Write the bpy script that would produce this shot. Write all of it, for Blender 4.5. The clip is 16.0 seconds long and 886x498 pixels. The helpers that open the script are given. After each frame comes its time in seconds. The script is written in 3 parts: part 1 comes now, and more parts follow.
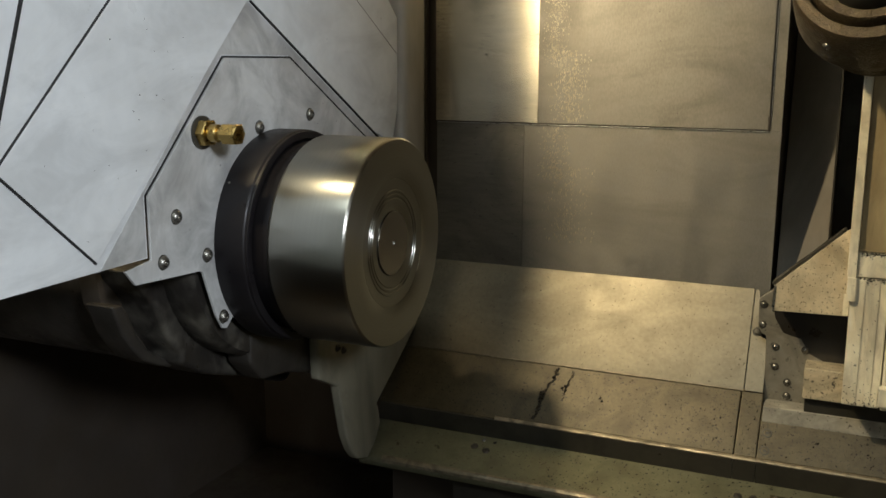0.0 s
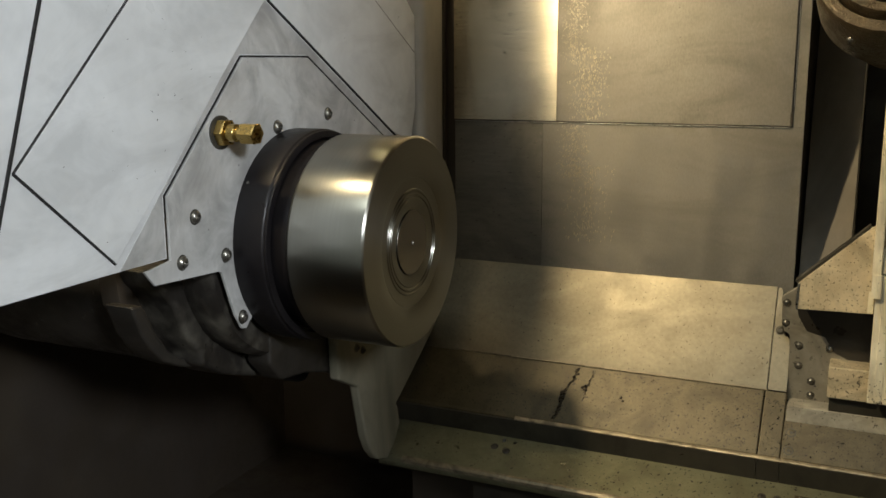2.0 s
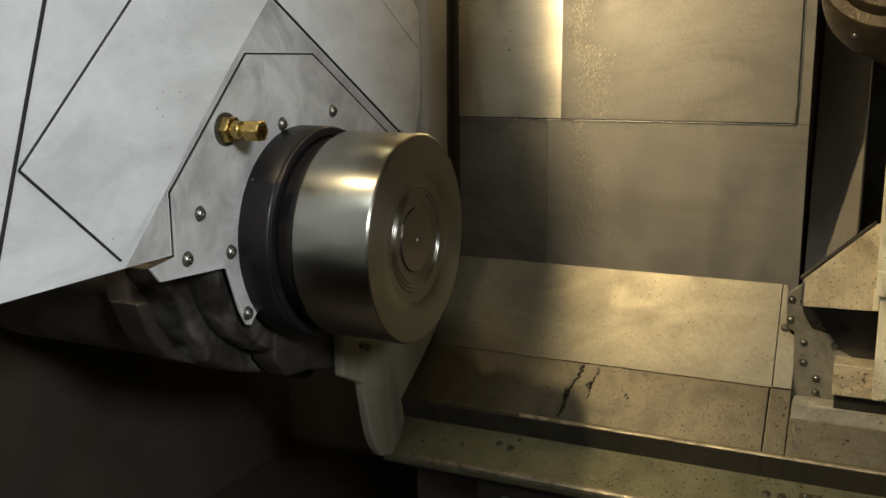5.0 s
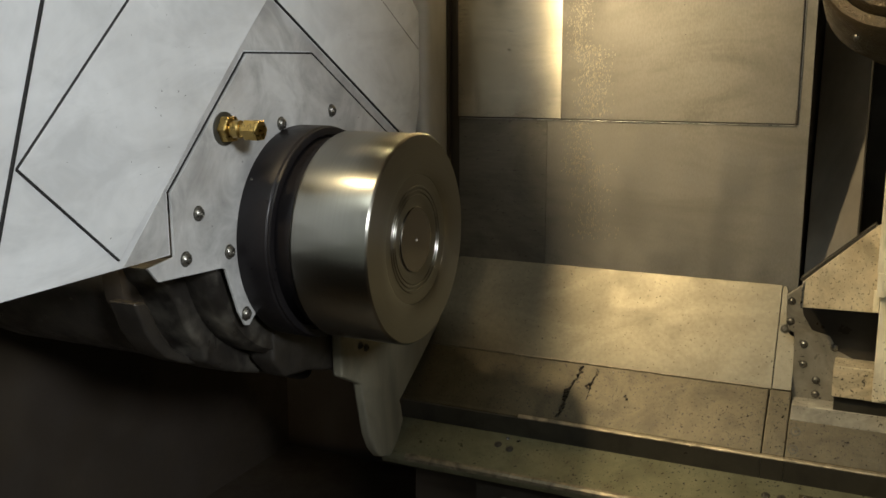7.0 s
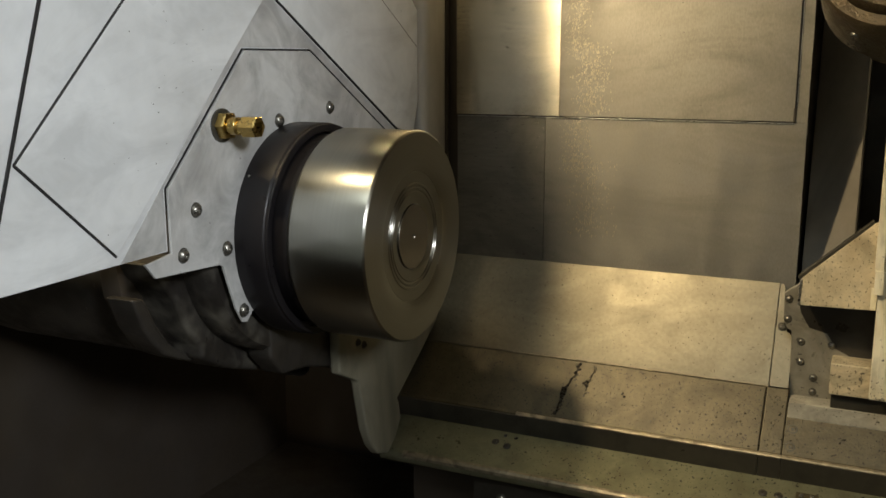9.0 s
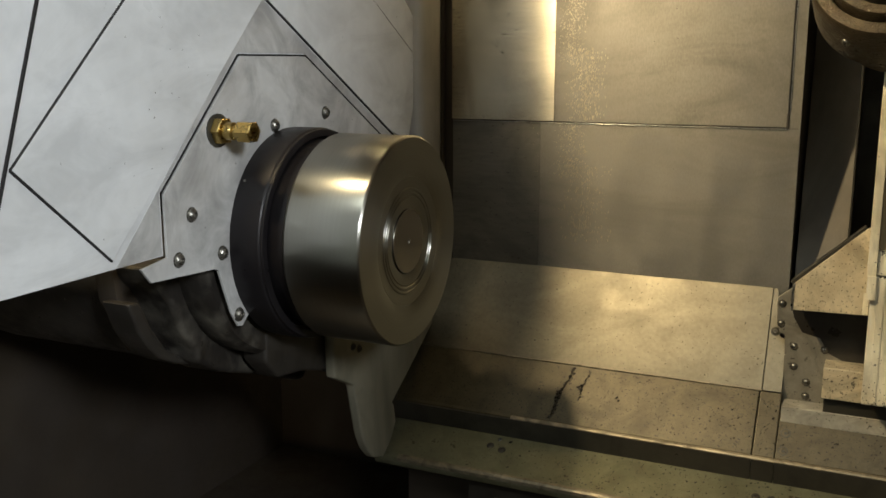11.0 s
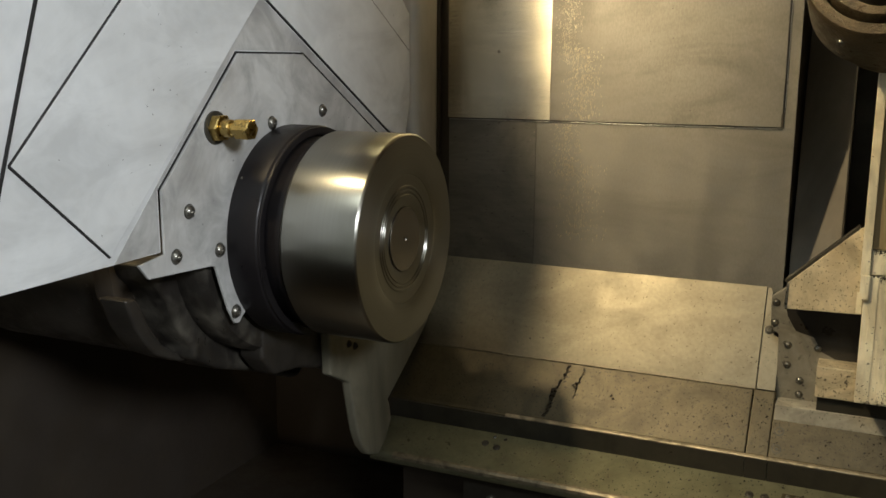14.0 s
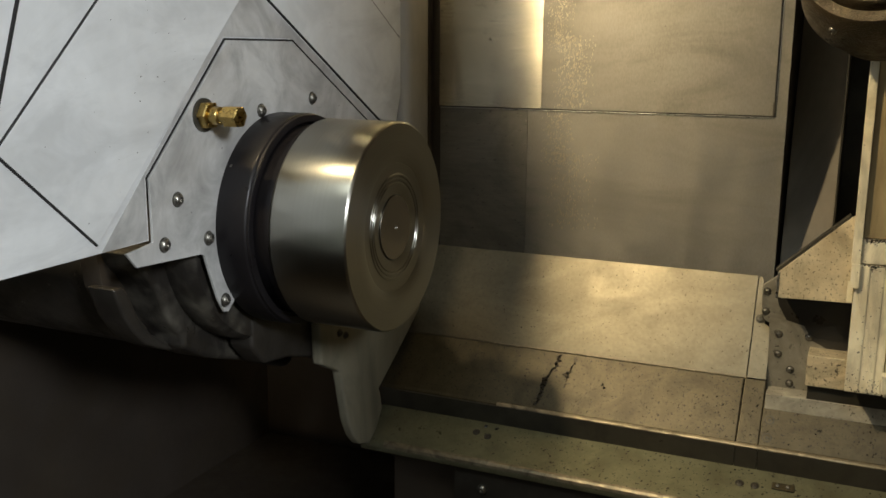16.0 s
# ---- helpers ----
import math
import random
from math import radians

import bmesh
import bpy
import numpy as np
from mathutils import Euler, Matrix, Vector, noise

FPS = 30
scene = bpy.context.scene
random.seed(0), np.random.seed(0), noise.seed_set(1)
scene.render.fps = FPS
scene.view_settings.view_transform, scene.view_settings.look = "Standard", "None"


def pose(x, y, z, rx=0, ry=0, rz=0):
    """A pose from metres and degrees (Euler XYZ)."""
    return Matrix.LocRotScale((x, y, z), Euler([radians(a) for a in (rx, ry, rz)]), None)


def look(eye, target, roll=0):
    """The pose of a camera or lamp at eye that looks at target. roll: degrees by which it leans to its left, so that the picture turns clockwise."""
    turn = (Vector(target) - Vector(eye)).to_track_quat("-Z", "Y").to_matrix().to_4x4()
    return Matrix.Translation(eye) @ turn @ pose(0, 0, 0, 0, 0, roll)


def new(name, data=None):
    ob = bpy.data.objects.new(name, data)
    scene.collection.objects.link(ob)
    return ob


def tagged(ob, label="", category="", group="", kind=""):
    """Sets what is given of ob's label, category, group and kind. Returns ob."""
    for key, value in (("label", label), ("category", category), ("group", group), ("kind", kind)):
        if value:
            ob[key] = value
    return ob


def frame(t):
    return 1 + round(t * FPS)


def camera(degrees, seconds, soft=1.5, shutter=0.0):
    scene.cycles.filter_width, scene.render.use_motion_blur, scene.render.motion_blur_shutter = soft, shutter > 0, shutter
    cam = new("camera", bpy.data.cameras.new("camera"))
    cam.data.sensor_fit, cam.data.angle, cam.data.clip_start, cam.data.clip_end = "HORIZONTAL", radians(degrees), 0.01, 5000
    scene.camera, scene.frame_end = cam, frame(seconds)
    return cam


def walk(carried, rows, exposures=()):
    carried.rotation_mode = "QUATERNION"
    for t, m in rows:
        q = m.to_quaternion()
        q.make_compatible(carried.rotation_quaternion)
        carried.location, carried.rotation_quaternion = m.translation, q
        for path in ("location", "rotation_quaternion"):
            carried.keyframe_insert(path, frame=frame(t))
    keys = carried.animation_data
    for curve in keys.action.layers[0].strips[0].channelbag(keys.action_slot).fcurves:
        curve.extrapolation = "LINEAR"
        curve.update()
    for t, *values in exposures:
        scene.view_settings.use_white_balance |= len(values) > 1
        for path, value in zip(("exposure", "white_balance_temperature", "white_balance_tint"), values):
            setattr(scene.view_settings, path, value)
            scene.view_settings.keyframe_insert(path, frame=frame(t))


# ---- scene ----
cam = camera(50.0, 16.0, soft=1.6)
PATH = [
    (0, (0.501, -0.991, 1.212), (-0.295, 0.803, 0.825), 0.2),
    (0.5, (0.499, -0.991, 1.212), (-0.304, 0.8, 0.828), 0.1),
    (1, (0.497, -0.99, 1.211), (-0.319, 0.796, 0.83), -0.2),
    (1.5, (0.497, -0.986, 1.208), (-0.329, 0.795, 0.826), -0.3),
    (2, (0.496, -0.986, 1.209), (-0.333, 0.793, 0.823), -0.3),
    (2.5, (0.496, -0.987, 1.211), (-0.339, 0.788, 0.819), -0.3),
    (3, (0.498, -0.989, 1.209), (-0.343, 0.784, 0.819), -0.4),
    (3.5, (0.496, -0.99, 1.209), (-0.345, 0.783, 0.82), -0.4),
    (4, (0.497, -0.99, 1.208), (-0.343, 0.784, 0.82), -0.4),
    (6.5, (0.499, -0.982, 1.207), (-0.342, 0.79, 0.817), -0.3),
    (7, (0.495, -0.984, 1.207), (-0.341, 0.791, 0.818), -0.2),
    (7.5, (0.494, -0.985, 1.208), (-0.34, 0.79, 0.817), -0.2),
    (8, (0.497, -0.986, 1.21), (-0.342, 0.786, 0.814), -0.2),
    (8.5, (0.497, -0.986, 1.208), (-0.34, 0.787, 0.814), -0.1),
    (9, (0.497, -0.984, 1.206), (-0.337, 0.791, 0.813), -0.1),
    (11.5, (0.503, -0.988, 1.209), (-0.324, 0.792, 0.823), 0.1),
    (12, (0.5, -0.988, 1.208), (-0.323, 0.793, 0.82), 0.2),
    (12.5, (0.498, -0.989, 1.209), (-0.321, 0.793, 0.819), 0.2),
    (13, (0.502, -0.992, 1.208), (-0.318, 0.792, 0.824), 0.2),
    (13.5, (0.498, -0.994, 1.207), (-0.315, 0.792, 0.824), 0.3),
    (14, (0.501, -0.993, 1.208), (-0.316, 0.791, 0.82), 0.3),
    (14.5, (0.502, -0.992, 1.207), (-0.316, 0.791, 0.816), 0.3),
    (15, (0.499, -0.99, 1.207), (-0.313, 0.794, 0.808), 0.4),
    (15.5, (0.501, -0.986, 1.204), (-0.304, 0.799, 0.794), 0.6),
    (16, (0.502, -0.988, 1.205), (-0.3, 0.799, 0.797), 0.4),
]
walk(cam, [(t, look(eye, target, roll)) for t, eye, target, roll in PATH],
     exposures=((0, 0.06, 6200, 10), (1.0, 0.07, 6250, 10), (2.5, 0.15, 6480, 10), (8.0, 0.14, 6560, 10), (12.0, 0.14, 6480, 10), (16.0, 0.13, 6500, 10)))

# ---- light ----
world = bpy.data.worlds.new("shop_air")
world.use_nodes = True
scene.world = world
world.node_tree.nodes["Background"].inputs[0].default_value = (0.55, 0.6, 0.62, 1)
world.node_tree.nodes["Background"].inputs[1].default_value = 0.02


def area_lamp(name, eye, target, w, h, watts, colour, roll=0):
    d = bpy.data.lights.new(name, "AREA")
    d.shape, d.size, d.size_y, d.energy, d.color = "RECTANGLE", w, h, watts, colour
    ob = new(name, d)
    ob.matrix_world = look(eye, target, roll)
    return ob


area_lamp("shop_ceiling_light", (0.9, -2.8, 3.9), (0.9, -2.7, 0.0), 2.0, 1.0, 52, (0.95, 1.0, 0.92))
# unseen fill lamp, added to brighten the pale headstock covers
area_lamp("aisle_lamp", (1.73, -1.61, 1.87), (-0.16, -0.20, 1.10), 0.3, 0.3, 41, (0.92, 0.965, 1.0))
LAMP = Vector((-0.19, -0.42, 1.81))
REAR_LAMP = Vector((-0.07, 0.20, 1.90))
area_lamp("machine_lamp", LAMP, (0.32, 0.42, 1.0), 0.03, 0.07, 12.6, (1.0, 0.79, 0.455))
# unseen second lamp, added for a warm streak on workpiece and wall
area_lamp("rear_machine_lamp", REAR_LAMP, (0.0, 0.45, 1.55), 0.04, 0.06, 1.1, (1.0, 0.78, 0.42))

# ---- materials ----


def material(name, base, rough=0.5, metal=0.0, stain=None, stain_amount=0.4, stain_scale=9.0, grain=120.0, stretch=(1, 1, 1),
             bump=0.05, rough_var=0.12, fine_mix=0.22, speck=0.0, speck_scale=220.0, speck_from=0.68, aniso=0.0, tangent=None, spin=0.0, spec=0.5, nicks=0.0, smear=0.0, smear_scale=4.0, smear_stretch=(1, 1, 1), rings=False):
    m = bpy.data.materials.new(name)
    m.use_nodes = True
    n, l = m.node_tree.nodes, m.node_tree.links
    bsdf = n["Principled BSDF"]
    bsdf.inputs["Metallic"].default_value = metal
    bsdf.inputs["Specular IOR Level"].default_value = spec
    tc = n.new("ShaderNodeTexCoord")
    mp = n.new("ShaderNodeMapping")
    mp.inputs["Scale"].default_value = stretch
    place = tc.outputs["Object"]
    if rings:
        # turning marks: they depend on the place along the axis and on the radius alone
        sep, rad, com = n.new("ShaderNodeSeparateXYZ"), n.new("ShaderNodeVectorMath"), n.new("ShaderNodeCombineXYZ")
        flat = n.new("ShaderNodeVectorMath")
        flat.operation, flat.inputs[1].default_value = "MULTIPLY", (0, 1, 1)
        rad.operation = "LENGTH"
        l.new(place, sep.inputs[0])
        l.new(place, flat.inputs[0])
        l.new(flat.outputs[0], rad.inputs[0])
        l.new(sep.outputs[0], com.inputs[0])
        l.new(rad.outputs["Value"], com.inputs[1])
        place = com.outputs[0]
    l.new(place, mp.inputs["Vector"])

    def tex(scale, detail, vec):
        t = n.new("ShaderNodeTexNoise")
        t.inputs["Scale"].default_value, t.inputs["Detail"].default_value = scale, detail
        l.new(vec, t.inputs["Vector"])
        return t.outputs["Fac"]

    def mapped(val, a, b, c, d):
        r = n.new("ShaderNodeMapRange")
        r.inputs[1].default_value, r.inputs[2].default_value, r.inputs[3].default_value, r.inputs[4].default_value = a, b, c, d
        l.new(val, r.inputs[0])
        return r.outputs[0]

    def mix(fac, a, b):
        x = n.new("ShaderNodeMix")
        x.data_type = "RGBA"
        if isinstance(fac, float):
            x.inputs[0].default_value = fac
        else:
            l.new(fac, x.inputs[0])
        for sock, v in ((x.inputs[6], a), (x.inputs[7], b)):
            if isinstance(v, tuple):
                sock.default_value = (*v, 1)
            else:
                l.new(v, sock)
        return x.outputs[2]

    big = tex(stain_scale, 5, place)
    fine = tex(grain, 4, mp.outputs["Vector"])
    stain = stain or tuple(c * 0.6 for c in base)
    col = mix(mapped(big, 0.42, 0.72, 0.0, stain_amount), base, stain)
    col = mix(mapped(fine, 0.3, 0.7, 0.0, fine_mix), col, tuple(c * 0.72 for c in base))
    blur = None
    if smear:
        sm = n.new("ShaderNodeMapping")
        sm.inputs["Scale"].default_value, sm.inputs["Rotation"].default_value = smear_stretch, (0.3, 0.2, 0.5)
        l.new(place, sm.inputs["Vector"])
        w = n.new("ShaderNodeTexNoise")
        w.inputs["Scale"].default_value, w.inputs["Detail"].default_value, w.inputs["Distortion"].default_value = smear_scale, 7, 1.6
        w.inputs["Roughness"].default_value = 0.62
        l.new(sm.outputs[0], w.inputs["Vector"])
        blur = w.outputs["Fac"]
        col = mix(mapped(blur, 0.45, 0.66, 0.0, smear), col, tuple(c * 0.32 for c in base))
        col = mix(mapped(blur, 0.42, 0.28, 0.0, smear * 0.6), col, tuple(min(0.9, c * 1.3) for c in base))
    if speck:
        sp = tex(speck_scale, 2, place)
        col = mix(mapped(sp, speck_from, speck_from + 0.03, 0.0, speck), col, (0.012, 0.01, 0.008))
    if nicks:
        nm = n.new("ShaderNodeMapping")
        nm.inputs["Scale"].default_value = (0.32, 1, 1.2)
        l.new(place, nm.inputs["Vector"])
        nk = tex(330, 2, nm.outputs["Vector"])
        col = mix(mapped(nk, 0.675, 0.71, 0.0, nicks), col, (0.03, 0.025, 0.018))
    l.new(col, bsdf.inputs["Base Color"])
    mid = tex(stain_scale * 3.1, 4, mp.outputs["Vector"])
    rr = n.new("ShaderNodeMath")
    rr.operation = "ADD"
    l.new(mapped(mid, 0.3, 0.7, rough - rough_var, rough + rough_var), rr.inputs[0])
    l.new(mapped(fine, 0.3, 0.7, -rough_var * 0.4, rough_var * 0.4), rr.inputs[1])
    out = rr.outputs[0]
    if blur:
        r2 = n.new("ShaderNodeMath")
        r2.operation = "ADD"
        l.new(out, r2.inputs[0])
        l.new(mapped(blur, 0.3, 0.7, -0.5 * rough_var, 1.0 * rough_var), r2.inputs[1])
        out = r2.outputs[0]
    l.new(out, bsdf.inputs["Roughness"])
    if bump:
        b = n.new("ShaderNodeBump")
        b.inputs["Strength"].default_value, b.inputs["Distance"].default_value = bump, 0.002
        l.new(fine, b.inputs["Height"])
        l.new(b.outputs[0], bsdf.inputs["Normal"])
    if aniso:
        t = n.new("ShaderNodeTangent")
        bsdf.inputs["Anisotropic"].default_value = aniso
        bsdf.inputs["Anisotropic Rotation"].default_value = spin
        if tangent:
            t.direction_type, t.axis = "RADIAL", tangent
        else:
            t.direction_type = "UV_MAP"
        l.new(t.outputs[0], bsdf.inputs["Tangent"])
    return m


PAINT = material("grey_white_paint", (0.70, 0.715, 0.72), 0.42, 0.0, (0.50, 0.50, 0.49), 0.5, 9, 60, bump=0.02, speck=0.6, speck_scale=60, speck_from=0.76,
                 smear=0.28, smear_scale=7.5, smear_stretch=(1, 0.6, 1.4))
# black for the shadow lines drawn between the covers
GAP_BLACK = material("gap_shadow_black", (0.012, 0.011, 0.011), 0.85, 0.0, None, 0.3, 40, 200)
PLATE = material("brushed_light_plate", (0.55, 0.55, 0.54), 0.42, 0.1, (0.30, 0.285, 0.27), 0.7, 14, 90, bump=0.03, smear=0.5, smear_scale=11, speck=0.5, speck_scale=110, speck_from=0.74)
# one paint in two tones: the foot's is darker and more olive
POST_GREY = material("light_post_paint", (0.46, 0.445, 0.41), 0.45, 0.0, (0.2, 0.19, 0.16), 0.6, 7, 60, (1, 1, 0.2), bump=0.04, smear=0.5, smear_scale=5, smear_stretch=(1, 1, 0.25))
POST = material("worn_dark_foot_paint", (0.24, 0.225, 0.165), 0.45, 0.0, (0.10, 0.09, 0.06), 0.6, 7, 60, (1, 1, 0.2), bump=0.04, smear=0.6, smear_scale=6, smear_stretch=(1, 1, 0.4))
WALL_H = material("sheet_brushed_across", (0.66, 0.60, 0.47), 0.235, 0.95, (0.31, 0.275, 0.21), 0.5, 7, 330, (0.05, 1, 1), 0.02, 0.02, 0.9, 0.0, 70, 0.7, 0.97, None, 0.25,
                  nicks=0.7, smear=0.2, smear_scale=6.0, smear_stretch=(0.5, 1, 2.2))
WALL_V = material("sheet_brushed_upright", (0.315, 0.295, 0.26), 0.49, 0.9, (0.25, 0.235, 0.20), 0.5, 9, 420, (1, 1, 0.45), 0.11, 0.08, 0.6, 0.5, 150, 0.77, 0.5, None, 0.25,
                  smear=0.34, smear_scale=6.0, smear_stretch=(0.55, 1, 2.0))
WALL_D = material("dull_guard_sheet", (0.27, 0.252, 0.22), 0.46, 0.9, (0.2, 0.18, 0.15), 0.5, 7, 230, (0.12, 1, 1), 0.05, 0.05, 0.5, 0.0, 70, 0.7, 0.55, None, 0.25,
                  nicks=0.5, smear=0.5, smear_scale=6.0)
AMBER = material("oil_soaked_panel", (0.46, 0.36, 0.20), 0.4, 0.2, (0.22, 0.16, 0.075), 0.7, 12, 140, (1, 1, 0.1), 0.1, smear=0.7, smear_scale=9, smear_stretch=(1, 1, 0.3))
SLOPE = material("worn_guard_sheet", (0.168, 0.148, 0.107), 0.40, 0.78, (0.15, 0.125, 0.085), 0.35, 8, 180, (1, 1, 1), 0.08, 0.04, 0.55, 0.8, 300, 0.69, smear=0.38, smear_scale=7, smear_stretch=(0.7, 1, 1.5))
LEDGE = material("oily_guard_sheet", (0.083, 0.068, 0.038), 0.44, 0.45, (0.055, 0.041, 0.021), 0.75, 34, 260, (1, 1, 1), 0.14, 0.03, 0.6, 0.85, 320, 0.645, smear=0.45, smear_scale=16)
BED = material("oily_way_steel", (0.20, 0.20, 0.13), 0.34, 0.5, (0.09, 0.085, 0.05), 0.7, 22, 200, (1, 1, 1), 0.12, 0.06, 0.5, 0.85, 240, 0.68, smear=0.3, smear_scale=18)
WORN = material("worn_bright_edge", (0.30, 0.26, 0.19), 0.45, 0.8, (0.2, 0.17, 0.11), 0.7, 30, 260, (1, 1, 1), 0.15, smear=0.7, smear_scale=25)
BLACK = material("black_oxide_steel", (0.008, 0.007, 0.008), 0.42, 0.0, (0.016, 0.014, 0.013), 0.5, 12, 200, bump=0.03, spec=0.2)
TURNED = material("turned_bright_steel", (0.33, 0.325, 0.29), 0.30, 1.0, (0.35, 0.345, 0.315), 0.3, 60, 420, (1, 1, 1), 0.0, 0.02, 0.2, 0.0, 100, 0.7, 0.70, "X", 0.25, rings=True)
FACED = material("faced_steel", (0.36, 0.335, 0.30), 0.25, 1.0, (0.36, 0.335, 0.29), 0.3, 60, 420, (1, 1, 1), 0.0, 0.007, 0.03, rings=True)
BOLT = material("oily_bolt_steel", (0.26, 0.25, 0.225), 0.34, 0.9, (0.08, 0.07, 0.055), 0.6, 120, 500)
STEEL = material("bright_steel", (0.5, 0.49, 0.45), 0.32, 1.0, None, 0.3, 60, 400)
BRASS = material("brass", (0.45, 0.325, 0.115), 0.32, 1.0, (0.28, 0.17, 0.045), 0.5, 60, 300)
CAST = material("oily_dark_casting", (0.022, 0.019, 0.016), 0.40, 0.1, (0.12, 0.11, 0.09), 0.2, 14, 90, bump=0.2, smear=0.3, smear_scale=9)
WORNCAST = material("worn_oily_casting", (0.024, 0.021, 0.018), 0.38, 0.1, (0.20, 0.185, 0.15), 0.55, 30, 120, (1, 1, 0.4), bump=0.25, smear=0.5, smear_scale=20)
# oily near-black, also put where recesses and gaps lie in shade
DARK = material("oily_shade_black", (0.042, 0.034, 0.027), 0.45, 0.0, (0.05, 0.038, 0.024), 0.6, 6, 80)
SLATE = material("dark_grey_sheet", (0.25, 0.225, 0.19), 0.42, 0.3, (0.14, 0.11, 0.07), 0.6, 7, 90, (1, 1, 0.2), smear=0.5, smear_scale=5, smear_stretch=(1, 1, 0.3))
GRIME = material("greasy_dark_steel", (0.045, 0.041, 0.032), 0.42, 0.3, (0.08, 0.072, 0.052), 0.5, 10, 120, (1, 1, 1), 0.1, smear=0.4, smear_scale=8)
GRIMY = material("grimy_plate", (0.36, 0.335, 0.28), 0.42, 0.4, (0.1, 0.08, 0.05), 0.7, 20, 150, bump=0.1, speck=0.8, speck_scale=200, smear=0.6, smear_scale=14)
CREAM = material("oil_stained_light_metal", (0.90, 0.84, 0.66), 0.42, 0.05, (0.5, 0.38, 0.2), 0.6, 18, 140, (1, 1, 0.4), 0.1, 0.1, 0.22, 0.85, 260, 0.68, smear=0.55, smear_scale=13, smear_stretch=(1.6, 1, 0.6))
TAN = material("oil_stained_tan_metal", (0.70, 0.60, 0.42), 0.42, 0.15, (0.30, 0.22, 0.12), 0.7, 22, 160, (1, 1, 1), 0.1, 0.1, 0.35, 0.85, 300, 0.63, smear=0.7, smear_scale=16)
OCHRE = material("oily_rough_cast_flange", (0.075, 0.055, 0.03), 0.36, 0.4, (0.04, 0.028, 0.014), 0.7, 24, 420, bump=0.75, speck=0.35, speck_scale=300, speck_from=0.58, smear=0.6, smear_scale=16)
RESIDUE = material("dried_coolant", (0.74, 0.66, 0.50), 0.42, 0.9, (0.2, 0.16, 0.1), 0.6, 60, 300)
CHIPPED = material("chipped_pale_paint", (0.58, 0.55, 0.47), 0.5, 0.0, (0.12, 0.095, 0.06), 0.8, 22, 150, (1, 1, 1), 0.12, 0.1, 0.3, 0.8, 240, 0.66, smear=0.75, smear_scale=13, smear_stretch=(0.5, 1, 1.5))
CHIP = material("dark_wet_chips", (0.02, 0.017, 0.012), 0.3, 0.2, None, 0.3, 90, 300)
CONCRETE = material("shop_floor_concrete", (0.3, 0.3, 0.285), 0.7, 0.0, None, 0.5, 3, 40)
SHOPWALL = material("shop_wall_paint", (0.74, 0.75, 0.72), 0.7, 0.0, None, 0.4, 2, 30)

# ---- shape helpers ----


def part(name, bm, mat, parent=None, label="", smooth=0.0, origin=None):
    """Links a bmesh as one mesh object, under a thing or alone. smooth: degrees below which edges shade smooth."""
    if origin is not None:
        bmesh.ops.translate(bm, verts=bm.verts, vec=-Vector(origin))
    bmesh.ops.recalc_face_normals(bm, faces=bm.faces)
    if smooth:
        for fc in bm.faces:
            fc.smooth = True
        for e in bm.edges:
            e.smooth = len(e.link_faces) == 2 and e.calc_face_angle(3.2) < radians(smooth)
    me = bpy.data.meshes.new(name)
    bm.to_mesh(me)
    bm.free()
    me.materials.append(mat)
    ob = new(name, me)
    if origin is not None:
        ob.location = origin
    if parent is not None:
        ob.parent = parent
        base, up = Vector((0, 0, 0)), parent
        while up is not None:
            base, up = base + up.location, up.parent
        ob.location = Vector(origin or (0, 0, 0)) - base
    if label:
        tagged(ob, label)
    return ob


def thing(name, at, label, category, group="", kind=""):
    ob = new(name)
    ob.location = at
    ob.empty_display_size = 0.02
    return tagged(ob, label, category, group, kind)


def bevelled(bm, size, segments=2, angle=25):
    if size:
        es = [e for e in bm.edges if len(e.link_faces) == 2 and e.calc_face_angle(0) > radians(angle)]
        bmesh.ops.bevel(bm, geom=es, offset=size, segments=segments, affect="EDGES", profile=0.6, clamp_overlap=True)
    return bm


def prism(points, axis, a, b, bevel=0.0, segments=2):
    """A polygon of pairs in the plane across an axis, extruded from a to b along it."""
    def at(p, v):
        return {"x": (v, p[0], p[1]), "y": (p[0], v, p[1]), "z": (p[0], p[1], v)}[axis]
    bm = bmesh.new()
    lo = [bm.verts.new(at(p, a)) for p in points]
    hi = [bm.verts.new(at(p, b)) for p in points]
    bm.faces.new(lo)
    bm.faces.new(hi)
    k = len(points)
    for i in range(k):
        bm.faces.new((lo[i], lo[(i + 1) % k], hi[(i + 1) % k], hi[i]))
    bmesh.ops.recalc_face_normals(bm, faces=bm.faces)
    return bevelled(bm, bevel, segments)


def box(lo, hi, bevel=0.0, segments=2):
    return prism([(lo[1], lo[2]), (hi[1], lo[2]), (hi[1], hi[2]), (lo[1], hi[2])], "x", lo[0], hi[0], bevel, segments)


